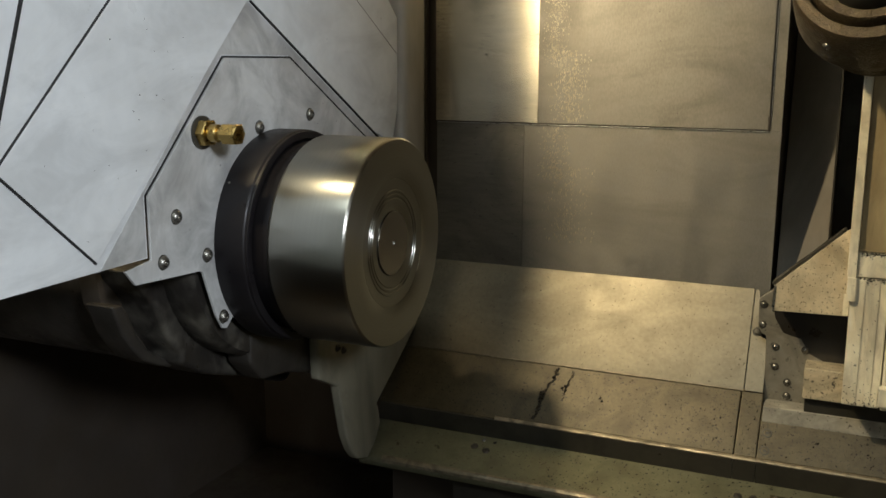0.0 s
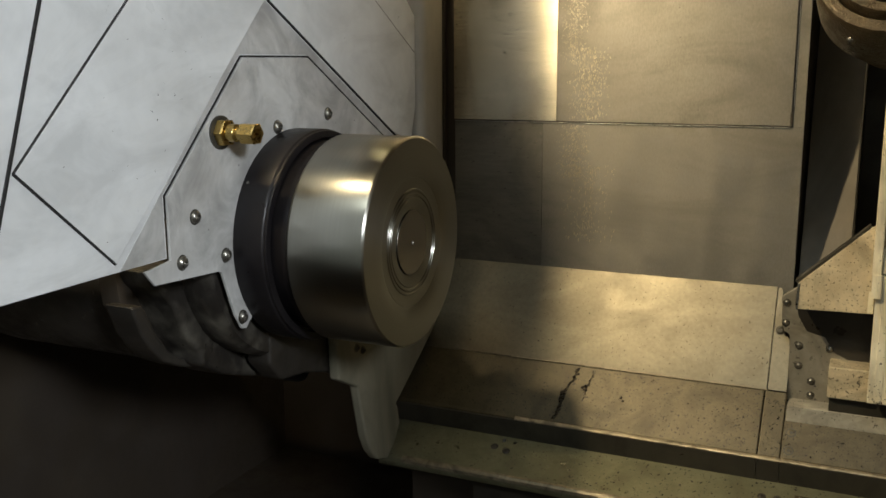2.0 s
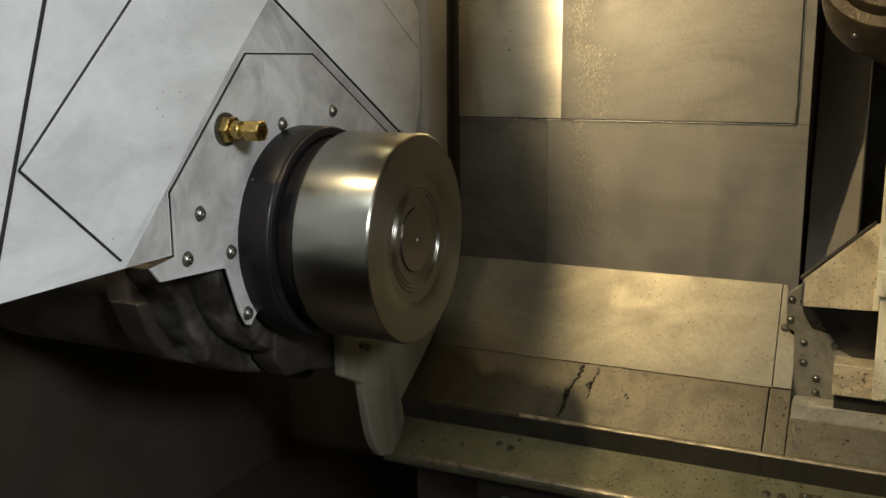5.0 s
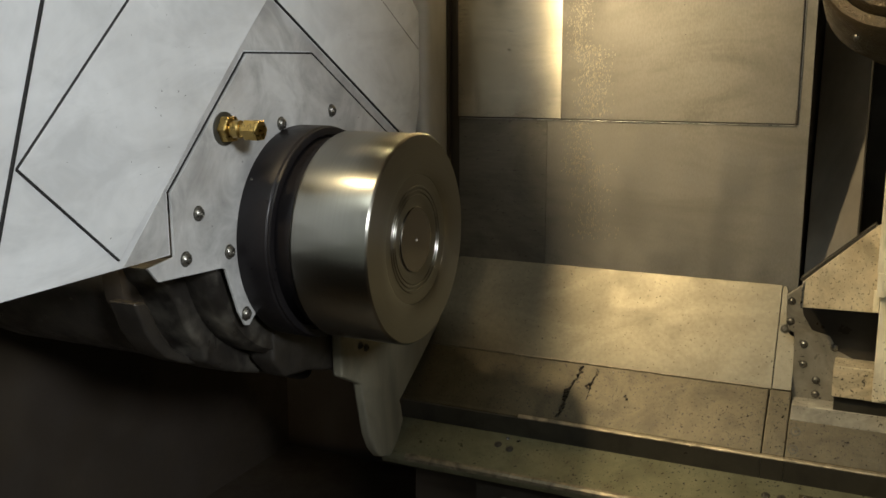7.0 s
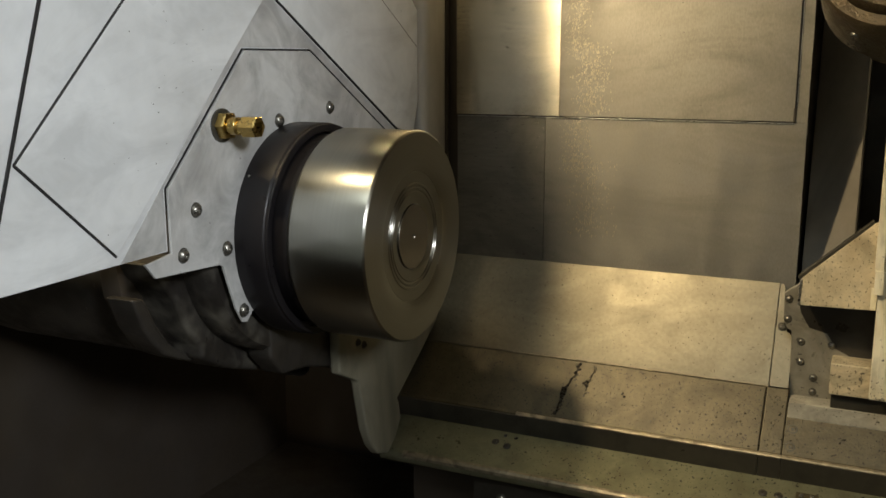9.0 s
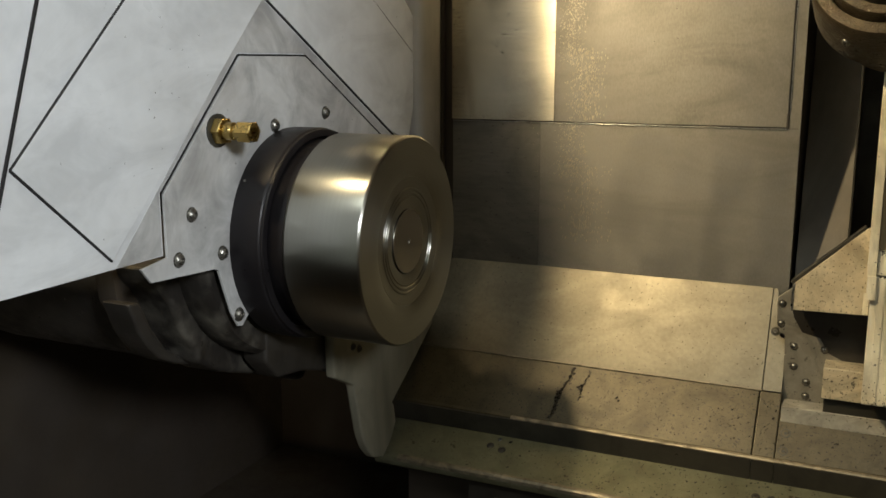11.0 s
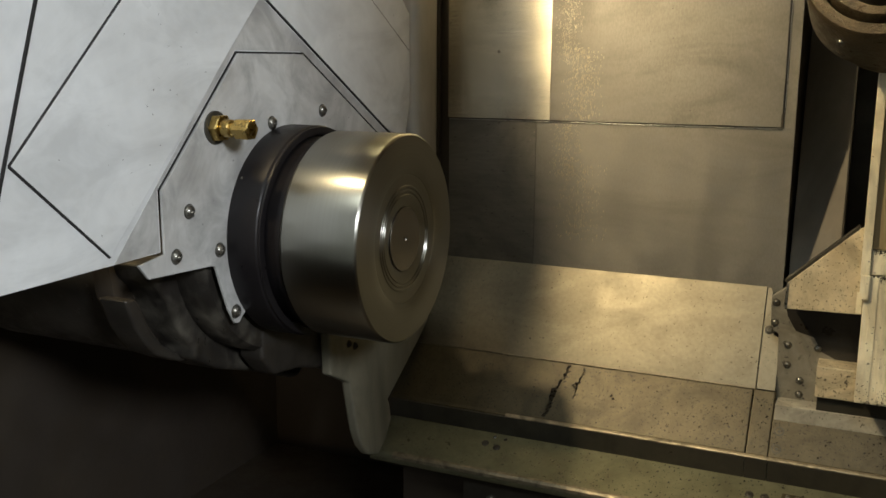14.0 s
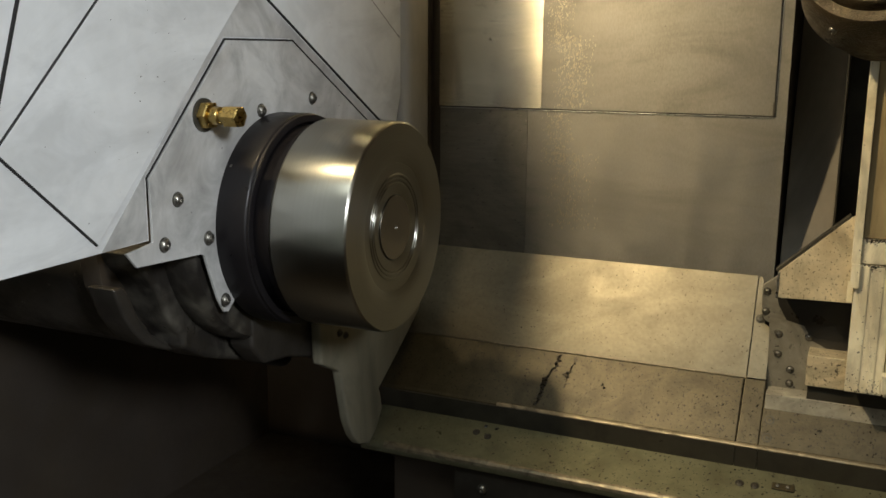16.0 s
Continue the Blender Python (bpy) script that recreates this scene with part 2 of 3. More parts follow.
def lathe(profile, centre, steps=128, axis="x", sides=None):
    """Turns pairs of (place along the axis, radius) round an axis through centre."""
    bm = bmesh.new()
    rings = []
    steps = sides or steps
    for a, r in profile:
        if r <= 0:
            rings.append([bm.verts.new({"x": (a, 0, 0), "y": (0, a, 0)}[axis])])
            continue
        ring = []
        for i in range(steps):
            c, s = math.cos(2 * math.pi * i / steps) * r, math.sin(2 * math.pi * i / steps) * r
            ring.append(bm.verts.new({"x": (a, c, s), "y": (c, a, s)}[axis]))
        rings.append(ring)
    for p, q in zip(rings, rings[1:]):
        for i in range(steps):
            j = (i + 1) % steps
            if len(p) == 1:
                bm.faces.new((p[0], q[i], q[j]))
            elif len(q) == 1:
                bm.faces.new((p[i], p[j], q[0]))
            else:
                bm.faces.new((p[i], p[j], q[j], q[i]))
    bmesh.ops.translate(bm, verts=bm.verts, vec=centre)
    return bm


def sheet(corners, nu, nv, thick, bend=None):
    """A sheet with its own uv, from four corners (low left, low right, top right, top left), thick along -normal."""
    bm = bmesh.new()
    uv = bm.loops.layers.uv.new("UVMap")
    a, b, c, d = [Vector(p) for p in corners]
    nrm = (b - a).cross(d - a).normalized()
    grid = []
    for j in range(nv + 1):
        row = []
        for i in range(nu + 1):
            u, v = i / nu, j / nv
            p = (a * (1 - u) + b * u) * (1 - v) + (d * (1 - u) + c * u) * v
            if bend:
                p = p + nrm * bend(u, v)
            row.append((bm.verts.new(p), u, v))
        grid.append(row)
    for j in range(nv):
        for i in range(nu):
            q = (grid[j][i], grid[j][i + 1], grid[j + 1][i + 1], grid[j + 1][i])
            fc = bm.faces.new([w[0] for w in q])
            for lp, w in zip(fc.loops, q):
                lp[uv].uv = (w[1], w[2])
    ext = bmesh.ops.extrude_face_region(bm, geom=list(bm.faces))
    vs = [g for g in ext["geom"] if isinstance(g, bmesh.types.BMVert)]
    bmesh.ops.translate(bm, verts=vs, vec=-nrm * thick)
    return bm


def screw(at, way, r, parent, name="bolt", mat=None, h=None, ring=True):
    """A round-headed socket screw whose head stands out along way."""
    h = h or r * 0.75
    prof = [(0, r * 1.0), (h * 0.25, r * 1.0), (h * 0.6, r * 0.88), (h * 0.88, r * 0.62), (h, r * 0.42), (h * 0.45, r * 0.38), (h * 0.45, 0)]
    turn = Vector((1, 0, 0)).rotation_difference(Vector(way)).to_matrix()
    bm = lathe(prof, (0, 0, 0), 20)
    bmesh.ops.rotate(bm, verts=bm.verts, matrix=turn)
    bmesh.ops.translate(bm, verts=bm.verts, vec=at)
    bolt = part(name, bm, mat or BOLT, parent, smooth=40)
    if ring:
        # thin disc that draws a dark ring round the head
        bm = lathe([(-0.0004, 0), (-0.0004, r * 1.22), (0.0003, r * 1.16), (0.0003, 0)], (0, 0, 0), 20)
        bmesh.ops.rotate(bm, verts=bm.verts, matrix=turn)
        bmesh.ops.translate(bm, verts=bm.verts, vec=at)
        part("washer", bm, GRIME, bolt, "thin dark ring round a bolt head")
    return bolt


AXIS = (0, 0, 1.0)

# ---- the setting ----
floor = part("floor", box((-4, -5, -0.1), (5, 2.2, 0.0)), CONCRETE)
tagged(floor, "grey concrete workshop floor", "floor", kind="structure")
for name, lo, hi in (("wall_south", (-4, -5.2, 0), (5, -5, 4)), ("wall_west", (-4.2, -5, 0), (-4, 2.2, 4)),
                     ("wall_east", (5, -5, 0), (5.2, 2.2, 4)), ("wall_north", (-4, 2.2, 0), (5, 2.4, 4))):
    tagged(part(name, box(lo, hi), SHOPWALL), "plain painted workshop wall", "wall", kind="structure")
tagged(part("ceiling", box((-4, -5, 4), (5, 2.2, 4.1)), SHOPWALL), "plain painted workshop ceiling", "ceiling", kind="structure")

shell = thing("machine_enclosure", (0.2, 0, 0), "dark oily sheet-metal lathe enclosure, open at the door", "machine housing", kind="structure")
part("roof_panel", box((-0.72, -0.72, 2.0), (1.25, 0.75, 2.03)), DARK, shell)
part("end_panel", box((-0.75, -0.72, 0.0), (-0.72, 0.75, 2.03)), DARK, shell)
part("end_panel", box((1.25, -0.72, 0.0), (1.28, 0.75, 2.03)), SLATE, shell)
part("rear_panel", box((-0.72, 0.75, 0.0), (1.25, 0.78, 2.03)), DARK, shell)
part("apron_panel", box((-0.75, -0.75, 0.0), (1.28, -0.72, 0.80)), DARK, shell)
part("door_jamb", box((-0.75, -0.75, 0.72), (-0.62, -0.72, 2.03)), PAINT, shell)
part("door_jamb", box((1.1, -0.75, 0.72), (1.28, -0.72, 2.03)), PAINT, shell)
# unseen panel, added to keep the cool fill off the rear wall
part("sliding_door", box((0.80, -0.735, 0.72), (1.27, -0.715, 2.03), 0.003), PAINT, shell, "unseen panel added at the door to block light")
part("chip_tray", box((-0.72, -0.72, 0.3), (1.25, 0.75, 0.33)), DARK, shell)

work_lamp = thing("work_lamp", LAMP + Vector((0, 0, 0.05)), "small boxed work lamp under the roof, with an added light-blocking flap", "lamp")
part("case", box((-0.23, -0.53, 1.84), (-0.15, -0.39, 2.0), 0.004), DARK, work_lamp)
# unseen flap added to block light; it ends in the plane that bounds the lit part of the rear wall and of the guards
flap_edge = [LAMP + (Vector(p) - LAMP).normalized() * 0.32 for p in ((0.17, -0.05, 0.71), (0.15, 0.17, 0.71), (0.02, 0.27, 0.62), (0.062, 0.345, 0.706), (0.055, 0.41, 0.80), (0.055, 0.45, 1.0),
                                                                     (-0.03, 0.45, 1.18), (-0.25, 0.45, 1.45))]
flap_root = LAMP + Vector((-0.055, -0.01, 0.05))
hood = bmesh.new()
layers = [[hood.verts.new(p + Vector((dx, 0, 0))) for p in [flap_root] + flap_edge] for dx in (0, -0.002)]
for layer in layers:
    for a, b in zip(layer[1:], layer[2:]):
        hood.faces.new((layer[0], a, b))
count = len(flap_edge) + 1
for i in range(count):
    hood.faces.new((layers[0][i], layers[0][(i + 1) % count], layers[1][(i + 1) % count], layers[1][i]))
part("hood", hood, DARK, work_lamp)

# case for the added rear lamp
rear_lamp_case = thing("work_lamp", REAR_LAMP + Vector((0, 0, 0.05)), "unseen round lamp added under the roof by the rear wall", "lamp")
part("case", lathe([(0.012, 0), (0.012, 0.045), (0.02, 0.05), (0.09, 0.05), (0.1, 0.04), (0.1, 0)], (0, 0, 0), 32, "y"), DARK, rear_lamp_case, "", 40)
rear_lamp_case.children[0].matrix_local = pose(0, 0, -0.05, rx=90)

# rear guard wall: two sheets above the joint, one L-shaped sheet below and beside it
rear = thing("wall_rear", (0.1, 0.46, 0.9), "brushed stainless rear guard wall of sheet panels", "guard wall", kind="structure")
XB = 0.024
part("upper_sheet", sheet([(-0.149, 0.4418, 1.1178), (XB, 0.4495, 1.1178), (XB, 0.4495, 1.80), (-0.149, 0.4418, 1.80)], 24, 8, 0.003,
     lambda u, v: -0.003 * (1 - u) ** 2), WALL_H, rear, "sheet brushed across, with dark nicks", 50)
part("upper_sheet", sheet([(XB + 0.0004, 0.4495, 1.1178), (0.3715, 0.4495, 1.1178), (0.3715, 0.4495, 1.80), (XB + 0.0004, 0.4495, 1.80)], 64, 4, 0.003,
     lambda u, v: -0.0012 * max(0.0, 1 - u / 0.10) ** 2), WALL_V, rear, "sheet brushed upright", 50)
part("lower_sheet", sheet([(-0.149, 0.4485, 0.86), (0.002, 0.4496, 0.86), (0.002, 0.4496, 1.1158), (-0.149, 0.4485, 1.1158)], 12, 8, 0.003),
     WALL_D, rear, "", 50)
part("lower_sheet", sheet([(0.0024, 0.4498, 0.86), (0.3895, 0.4498, 0.86), (0.3895, 0.4498, 1.1158), (0.0024, 0.4498, 1.1158)], 12, 8, 0.003),
     WALL_V, rear, "", 50)
part("edge_strip", sheet([(0.374, 0.4497, 1.116), (0.3895, 0.4497, 1.116), (0.3895, 0.4497, 1.80), (0.374, 0.4497, 1.80)], 2, 8, 0.003), WALL_V, rear)
part("bright_edge", box((-0.149, 0.4474, 1.1146), (0.3725, 0.4494, 1.1156), 0.0003), STEEL, rear, "bright cut edge of the lower sheet")
part("bright_edge", box((0.3742, 0.4478, 1.138), (0.3750, 0.4494, 1.80), 0.0003), STEEL, rear, "bright cut edge of the strip")
part("joint_notch", box((0.3705, 0.4470, 1.1175), (0.3735, 0.4515, 1.137)), DARK, rear)
part("backing", box((-0.22, 0.458, 0.6), (0.385, 0.478, 1.80)), DARK, rear)

guard = thing("bed_guard", (0.1, 0.4, 0.7), "sloping stepped steel way guards, worn and oily", "way guard", kind="structure")
slope_out = [(0.4485, 0.884), (0.376, 0.7485), (0.380, 0.7455), (0.4535, 0.880)]
part("sloping_sheet", prism(slope_out, "x", -0.19, 0.3688, 0.0008), SLOPE, guard, "lit sloping guard sheet, smeared with oil")
strip = bmesh.new()
uphill, proud = Vector((0, 0.4718, 0.8817)), Vector((0, -0.8817, 0.4718))
outline = [(0.3700, 0.001), (0.3951, 0.001), (0.3945, 0.045), (0.3915, 0.079), (0.3850, 0.0815), (0.3795, 0.098), (0.3765, 0.146), (0.3745, 0.152), (0.3698, 0.152)]
base_at = Vector((0, 0.376, 0.7485))
low = [strip.verts.new(Vector((x, 0, 0)) + base_at + uphill * d - proud * 0.004) for x, d in outline]
top = [strip.verts.new(Vector((x, 0, 0)) + base_at + uphill * d + proud * 0.0008) for x, d in outline]
strip.faces.new(low)
strip.faces.new(top)
for i in range(len(outline)):
    strip.faces.new((low[i], low[i - 1], top[i - 1], top[i]))
part("end_strip", strip, SLOPE, guard, "short end strip with a broken notch")
part("bright_edge", prism([(0.3772, 0.7500), (0.3757, 0.7489), (0.3756, 0.7472), (0.3768, 0.7476), (0.3785, 0.7495)], "x", -0.02, 0.3690, 0.0003), WORN, guard, "bright worn lower edge of the slope")
ledge_out = [(0.377, 0.7477), (0.318, 0.6745), (0.314, 0.671), (0.3165, 0.636), (0.40, 0.636), (0.42, 0.7477)]
part("ledge", prism(ledge_out, "x", -0.19, 0.3660, 0.0018, 3), LEDGE, guard, "brown oily step with dark chips")
part("ledge", prism(ledge_out, "x", 0.3668, 0.3965, 0.0018, 3), LEDGE, guard)
part("ledge", prism([(0.3595, 0.7260), (0.318, 0.6745), (0.314, 0.671), (0.3165, 0.636), (0.40, 0.636), (0.40, 0.7260)], "x", 0.3971, 1.2, 0.0012, 2), LEDGE, guard)
riser_out = [(0.3148, 0.6695), (0.3125, 0.668), (0.3150, 0.6362), (0.330, 0.6362), (0.330, 0.6695)]
part("riser", prism(riser_out, "x", -0.19, 0.3662), GRIME, guard, "dark greasy riser below the step")
part("riser", prism(riser_out, "x", 0.3670, 0.3967), GRIME, guard)
part("riser", prism(riser_out, "x", 0.3973, 1.2), GRIME, guard)
part("worn_edge", prism([(0.3165, 0.6738), (0.3140, 0.6722), (0.3120, 0.6702), (0.3123, 0.6688), (0.3160, 0.6700), (0.3185, 0.6730)], "x", 0.01, 1.2, 0.0004), WORN, guard, "bright worn edge")
part("worn_edge", prism([(0.2475, 0.6085), (0.2440, 0.6065), (0.2412, 0.6035), (0.2403, 0.5990), (0.2425, 0.5985), (0.2480, 0.6050)], "x", -0.15, 1.2, 0.0004), WORN, guard, "bright worn edge")
bed_out = [(0.33, 0.645), (0.247, 0.6075), (0.243, 0.604), (0.241, 0.597), (0.243, 0.590), (0.26, 0.588), (0.40, 0.588), (0.40, 0.645)]
part("way", prism(bed_out, "x", -0.19, 1.2, 0.0015, 2), BED, guard, "greenish oily lower way with a bright front edge")
part("lower_body", box((-0.035, 0.255, 0.33), (1.2, 0.42, 0.587), 0.002), CAST, guard)
part("lower_recess", box((-0.16, 0.30, 0.33), (-0.036, 0.42, 0.587)), DARK, guard)
screw((0.012, 0.2549, 0.556), (0, -1, 0), 0.008, guard, "bolt")
WAY_UP = (0, -0.4119, 0.9112)
for p in ((-0.0145, 0.2936, 0.6287), (0.0061, 0.2890, 0.6267), (0.3791, 0.2882, 0.6263), (0.3992, 0.2882, 0.6263)):
    screw(p, WAY_UP, 0.0050, guard, "plug", CAST, 0.0012)
LEDGE_UP = (0, -0.7786, 0.6276)
for p in ((0.4075, 0.3412, 0.7033), (0.4068, 0.3250, 0.6832)):
    screw(p, LEDGE_UP, 0.0056, guard, "plug", LEDGE, 0.0005)
stop = thing("screwed_clip", (0.435, 0.292, 0.628), "small oily clip screwed to the lower way", "clip")
part("clip", prism([(0.2975, 0.6310), (0.2870, 0.6262), (0.2862, 0.6280), (0.2967, 0.6328)], "x", 0.4205, 0.4495, 0.0006), LEDGE, stop)
for x in (0.428, 0.441):
    screw((x, 0.2916, 0.6303), WAY_UP, 0.0030, stop)

# ---- headstock ----
guards = thing("headstock_guard", (-0.2, -0.1, 1.0), "pale grey sliding sheet covers lapped over a headstock", "machine guard")
part("backing_sheet", prism([(-0.72, 1.02), (-0.27, 1.02), (-0.22, 1.05), (0.34, 1.05), (0.34, 1.447), (-0.72, 1.447)], "x", -0.200, -0.186), DARK, guards)
part("base_sheet", prism([(-0.4560, 1.009), (-0.2345, 1.011), (-0.2345, 1.0765), (-0.0965, 1.2175), (0.0375, 1.2175), (0.30, 1.067), (0.32, 1.08),
     (-0.03, 1.284), (-0.03, 1.45), (-0.3085, 1.45)], "x", -0.185, -0.169, 0.0008), PAINT, guards)
part("inner_sheet", prism([(-0.302, 1.0108), (-0.2365, 1.0122), (-0.2365, 1.0765), (-0.0975, 1.2190), (0.0378, 1.2190), (0.27, 1.0852), (0.29, 1.089), (-0.043, 1.2795), (-0.047, 1.2835)], "x", -0.1692, -0.1686), PLATE, guards, "smudged inner sheet")
part("slide_cover", prism([(-0.308, 1.0202), (-0.4162, 1.1187), (-0.0885, 1.45), (0.1215, 1.45)], "x", -0.1685, -0.1660, 0.0006), PAINT, guards)
part("side_sheet", prism([(-0.4575, 1.0125), (-0.3100, 1.45), (-0.72, 1.45), (-0.72, 1.004), (-0.4595, 1.0075)], "x", -0.186, -0.170, 0.0008), PAINT, guards)
part("upper_cover", prism([(-0.043, 1.2835), (0.262, 1.1095), (0.290, 1.100), (0.335, 1.2235), (0.19, 1.309), (-0.043, 1.445)], "x", -0.1689, -0.1662, 0.0006), PAINT, guards)
part("rear_cover", prism([(0.20, 1.306), (0.3365, 1.2255), (0.29, 1.10), (0.327, 1.085), (0.346, 1.142), (0.346, 1.278), (0.318, 1.302), (0.25, 1.40)], "x", -0.176, -0.1705, 0.0008), PAINT, guards)


def gap_line(a, b, w, x, name="rubber_seal"):
    """A thin dark strip along a line in the cover plane, in place of a gap's shadow."""
    a, b = Vector(a), Vector(b)
    n = (b - a).normalized()
    n = Vector((-n.y, n.x)) * w / 2
    part(name, prism([tuple(a - n), tuple(b - n), tuple(b + n), tuple(a + n)], "x", -0.175, x), GAP_BLACK, guards)


gap_line((-0.4167, 1.1185), (-0.0900, 1.449), 0.0015, -0.1663)
gap_line((-0.4167, 1.1182), (-0.3082, 1.0196), 0.0022, -0.1663)
gap_line((-0.040, 1.2805), (0.275, 1.101), 0.0020, -0.1664)
gap_line((-0.0965, 1.2168), (0.0375, 1.2168), 0.0018, -0.1647)
gap_line((0.0375, 1.2168), (0.29, 1.071), 0.0012, -0.1647)
gap_line((-0.0965, 1.2168), (-0.2345, 1.0765), 0.0005, -0.1664)
gap_line((0.19, 1.3105), (0.337, 1.2245), 0.0010, -0.1675)
gap_line((-0.4569, 1.0105), (-0.3095, 1.447), 0.0022, -0.1678)

plate = thing("mounting_plate", (-0.165, 0, 1.0), "pale bolted headstock plate round the spindle nose", "mounting plate")
outline = [(-0.0955, 1.2155), (0.037, 1.2155), (0.30, 1.064), (0.30, 0.90), (0.05, 0.94), (-0.080, 0.94), (-0.098, 0.918), (-0.112, 0.9055), (-0.120, 0.907), (-0.131, 0.925), (-0.1385, 0.945),
           (-0.147, 0.968), (-0.151, 0.979), (-0.157, 0.982), (-0.2585, 0.9875), (-0.2725, 1.004), (-0.233, 1.009), (-0.233, 1.0755)]
part("plate", prism(outline, "x", -0.1684, -0.165, 0.0006), PLATE, plate)
for y, z in ((-0.034, 1.134), (0.080, 1.144), (-0.192, 1.0485), (-0.216, 1.0035), (-0.143, 0.998), (-0.118, 0.9205)):
    screw((-0.165, y, z), (1, 0, 0), 0.0072, plate)

fitting = thing("hose_fitting", (-0.165, -0.143, 1.135), "brass threaded hose fitting screwed into the pale plate", "pipe fitting")


def turned_along(name, prof, sides, label=""):
    bm = lathe([(a * 1.12, r * 1.12) for a, r in prof], (0, 0, 0), sides=sides)
    d = Vector((1, -0.02, -0.01)).normalized()
    bmesh.ops.rotate(bm, verts=bm.verts, matrix=Vector((1, 0, 0)).rotation_difference(d).to_matrix())
    bmesh.ops.translate(bm, verts=bm.verts, vec=fitting.location)
    return part(name, bm, GRIME if name == "washer" else BRASS, fitting, label, 30)


turned_along("washer", [(0, 0), (0, 0.0165), (0.002, 0.0165), (0.0025, 0.0150), (0.0025, 0)], 32, "dark rubbed brass washer")
turned_along("base_nut", [(0.0025, 0), (0.0025, 0.0128), (0.003, 0.0138), (0.0105, 0.0138), (0.0115, 0.0126), (0.0115, 0)], 6)
turned_along("neck", [(0.0115, 0.0075), (0.0125, 0.0088), (0.021, 0.0088), (0.022, 0.0078), (0.0225, 0.0062), (0.027, 0.0062), (0.028, 0.0075), (0.028, 0)], 28)
turned_along("end_nut", [(0.028, 0), (0.028, 0.0096), (0.0288, 0.0108), (0.0440, 0.0108), (0.0452, 0.0096), (0.0452, 0.0055), (0.036, 0.005), (0.036, 0)], 6)

post = thing("guard_post", (-0.165, 0.38, 0.62), "worn grey post that widens into a cast foot", "machine frame")
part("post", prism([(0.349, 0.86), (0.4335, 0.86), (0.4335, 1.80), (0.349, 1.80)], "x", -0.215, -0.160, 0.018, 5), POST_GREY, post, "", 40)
# dark strip fills the gap between post and wall
part("seal_strip", box((-0.20, 0.437, 0.80), (-0.163, 0.4475, 1.80), 0.002), DARK, post)
foot = [(0.12, 0.93), (0.435, 0.93), (0.4345, 0.82), (0.420, 0.797), (0.3644, 0.7598), (0.305, 0.722), (0.253, 0.690), (0.257, 0.684), (0.264, 0.655), (0.245, 0.628),
        (0.221, 0.6115), (0.190, 0.622), (0.172, 0.6415), (0.158, 0.669), (0.146, 0.715), (0.1366, 0.7537), (0.110, 0.767), (0.085, 0.780), (0.080, 0.93)]
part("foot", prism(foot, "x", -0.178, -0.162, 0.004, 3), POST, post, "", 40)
# dark casting colour stands in for shade on the foot's left part
part("web", prism([(0.22, 0.93), (0.22, 0.735), (0.157, 0.757), (0.098, 0.785), (0.029, 0.805), (-0.022, 0.811), (-0.05, 0.84), (-0.05, 0.93)], "x", -0.215, -0.1785, 0.006, 3), CAST, post, "", 40)
for y, z in ((0.134, 0.8125), (0.151, 0.8045)):
    screw((-0.1615, y, z), (1, 0, 0), 0.005, post, mat=CAST)

housing = thing("spindle_housing", (-0.3, 0, 0.9), "oily dark cast spindle housing under the covers", "headstock casting")
part("barrel", lathe([(-0.7, 0), (-0.7, 0.150), (-0.235, 0.150), (-0.22, 0.158), (-0.19, 0.158), (-0.180, 0.152), (-0.180, 0)], AXIS, 96), WORNCAST, housing, "", 40)
part("belly", prism([(-0.16, 1.0), (-0.175, 0.95), (-0.155, 0.90), (-0.13, 0.862), (-0.08, 0.835), (0.03, 0.79), (0.20, 0.72), (0.30, 0.9), (0.2, 1.0)], "x", -0.60, -0.285, 0.02, 4), CAST, housing, "", 40)
part("rim", prism([(-0.2108, 0.9451), (-0.197, 0.909), (-0.182, 0.888), (-0.1653, 0.8696), (-0.132, 0.8527), (-0.090, 0.840), (-0.086, 0.848), (-0.130, 0.862), (-0.155, 0.880), (-0.172, 0.902),
     (-0.188, 0.936), (-0.195, 0.9440)], "x", -0.285, -0.245, 0.004, 3), CAST, housing, "", 40)
part("pocket", prism([(-0.205, 0.985), (-0.198, 0.94), (-0.160, 0.870), (-0.092, 0.845), (-0.06, 0.90), (-0.08, 0.99)], "x", -0.30, -0.272, 0.003), DARK, housing, "", 40)
part("rib", prism([(-0.200, 0.985), (-0.1908, 0.966), (-0.178, 0.9536), (-0.1654, 0.934), (-0.1533, 0.904), (-0.1286, 0.872), (-0.127, 0.856), (-0.080, 0.830), (-0.022, 0.810), (0.029, 0.8046),
     (0.06, 0.85), (-0.02, 0.985)], "x", -0.285, -0.222, 0.022, 5), WORNCAST, housing, "rubbed oily casting rib", 40)
part("flank", prism([(-0.150, 0.985), (-0.140, 0.945), (-0.118, 0.915), (-0.085, 0.885), (-0.03, 0.865), (0.04, 0.85), (0.06, 0.985)], "x", -0.225, -0.196, 0.016, 4), CAST, housing, "", 40)

nose = thing("spindle_nose", AXIS, "black oxide spindle nose ring bolted to the plate", "spindle nose")
part("ring", lathe([(-0.166, 0), (-0.166, 0.1300), (-0.1625, 0.1305), (-0.1275, 0.1305), (-0.1262, 0.1300), (-0.1250, 0.1285), (-0.1235, 0.1282), (-0.1225, 0.1290), (-0.1212, 0.1285),
     (-0.1205, 0.1265), (-0.1205, 0.1205), (-0.130, 0.1195), (-0.130, 0)], AXIS), BLACK, nose, "", 40)
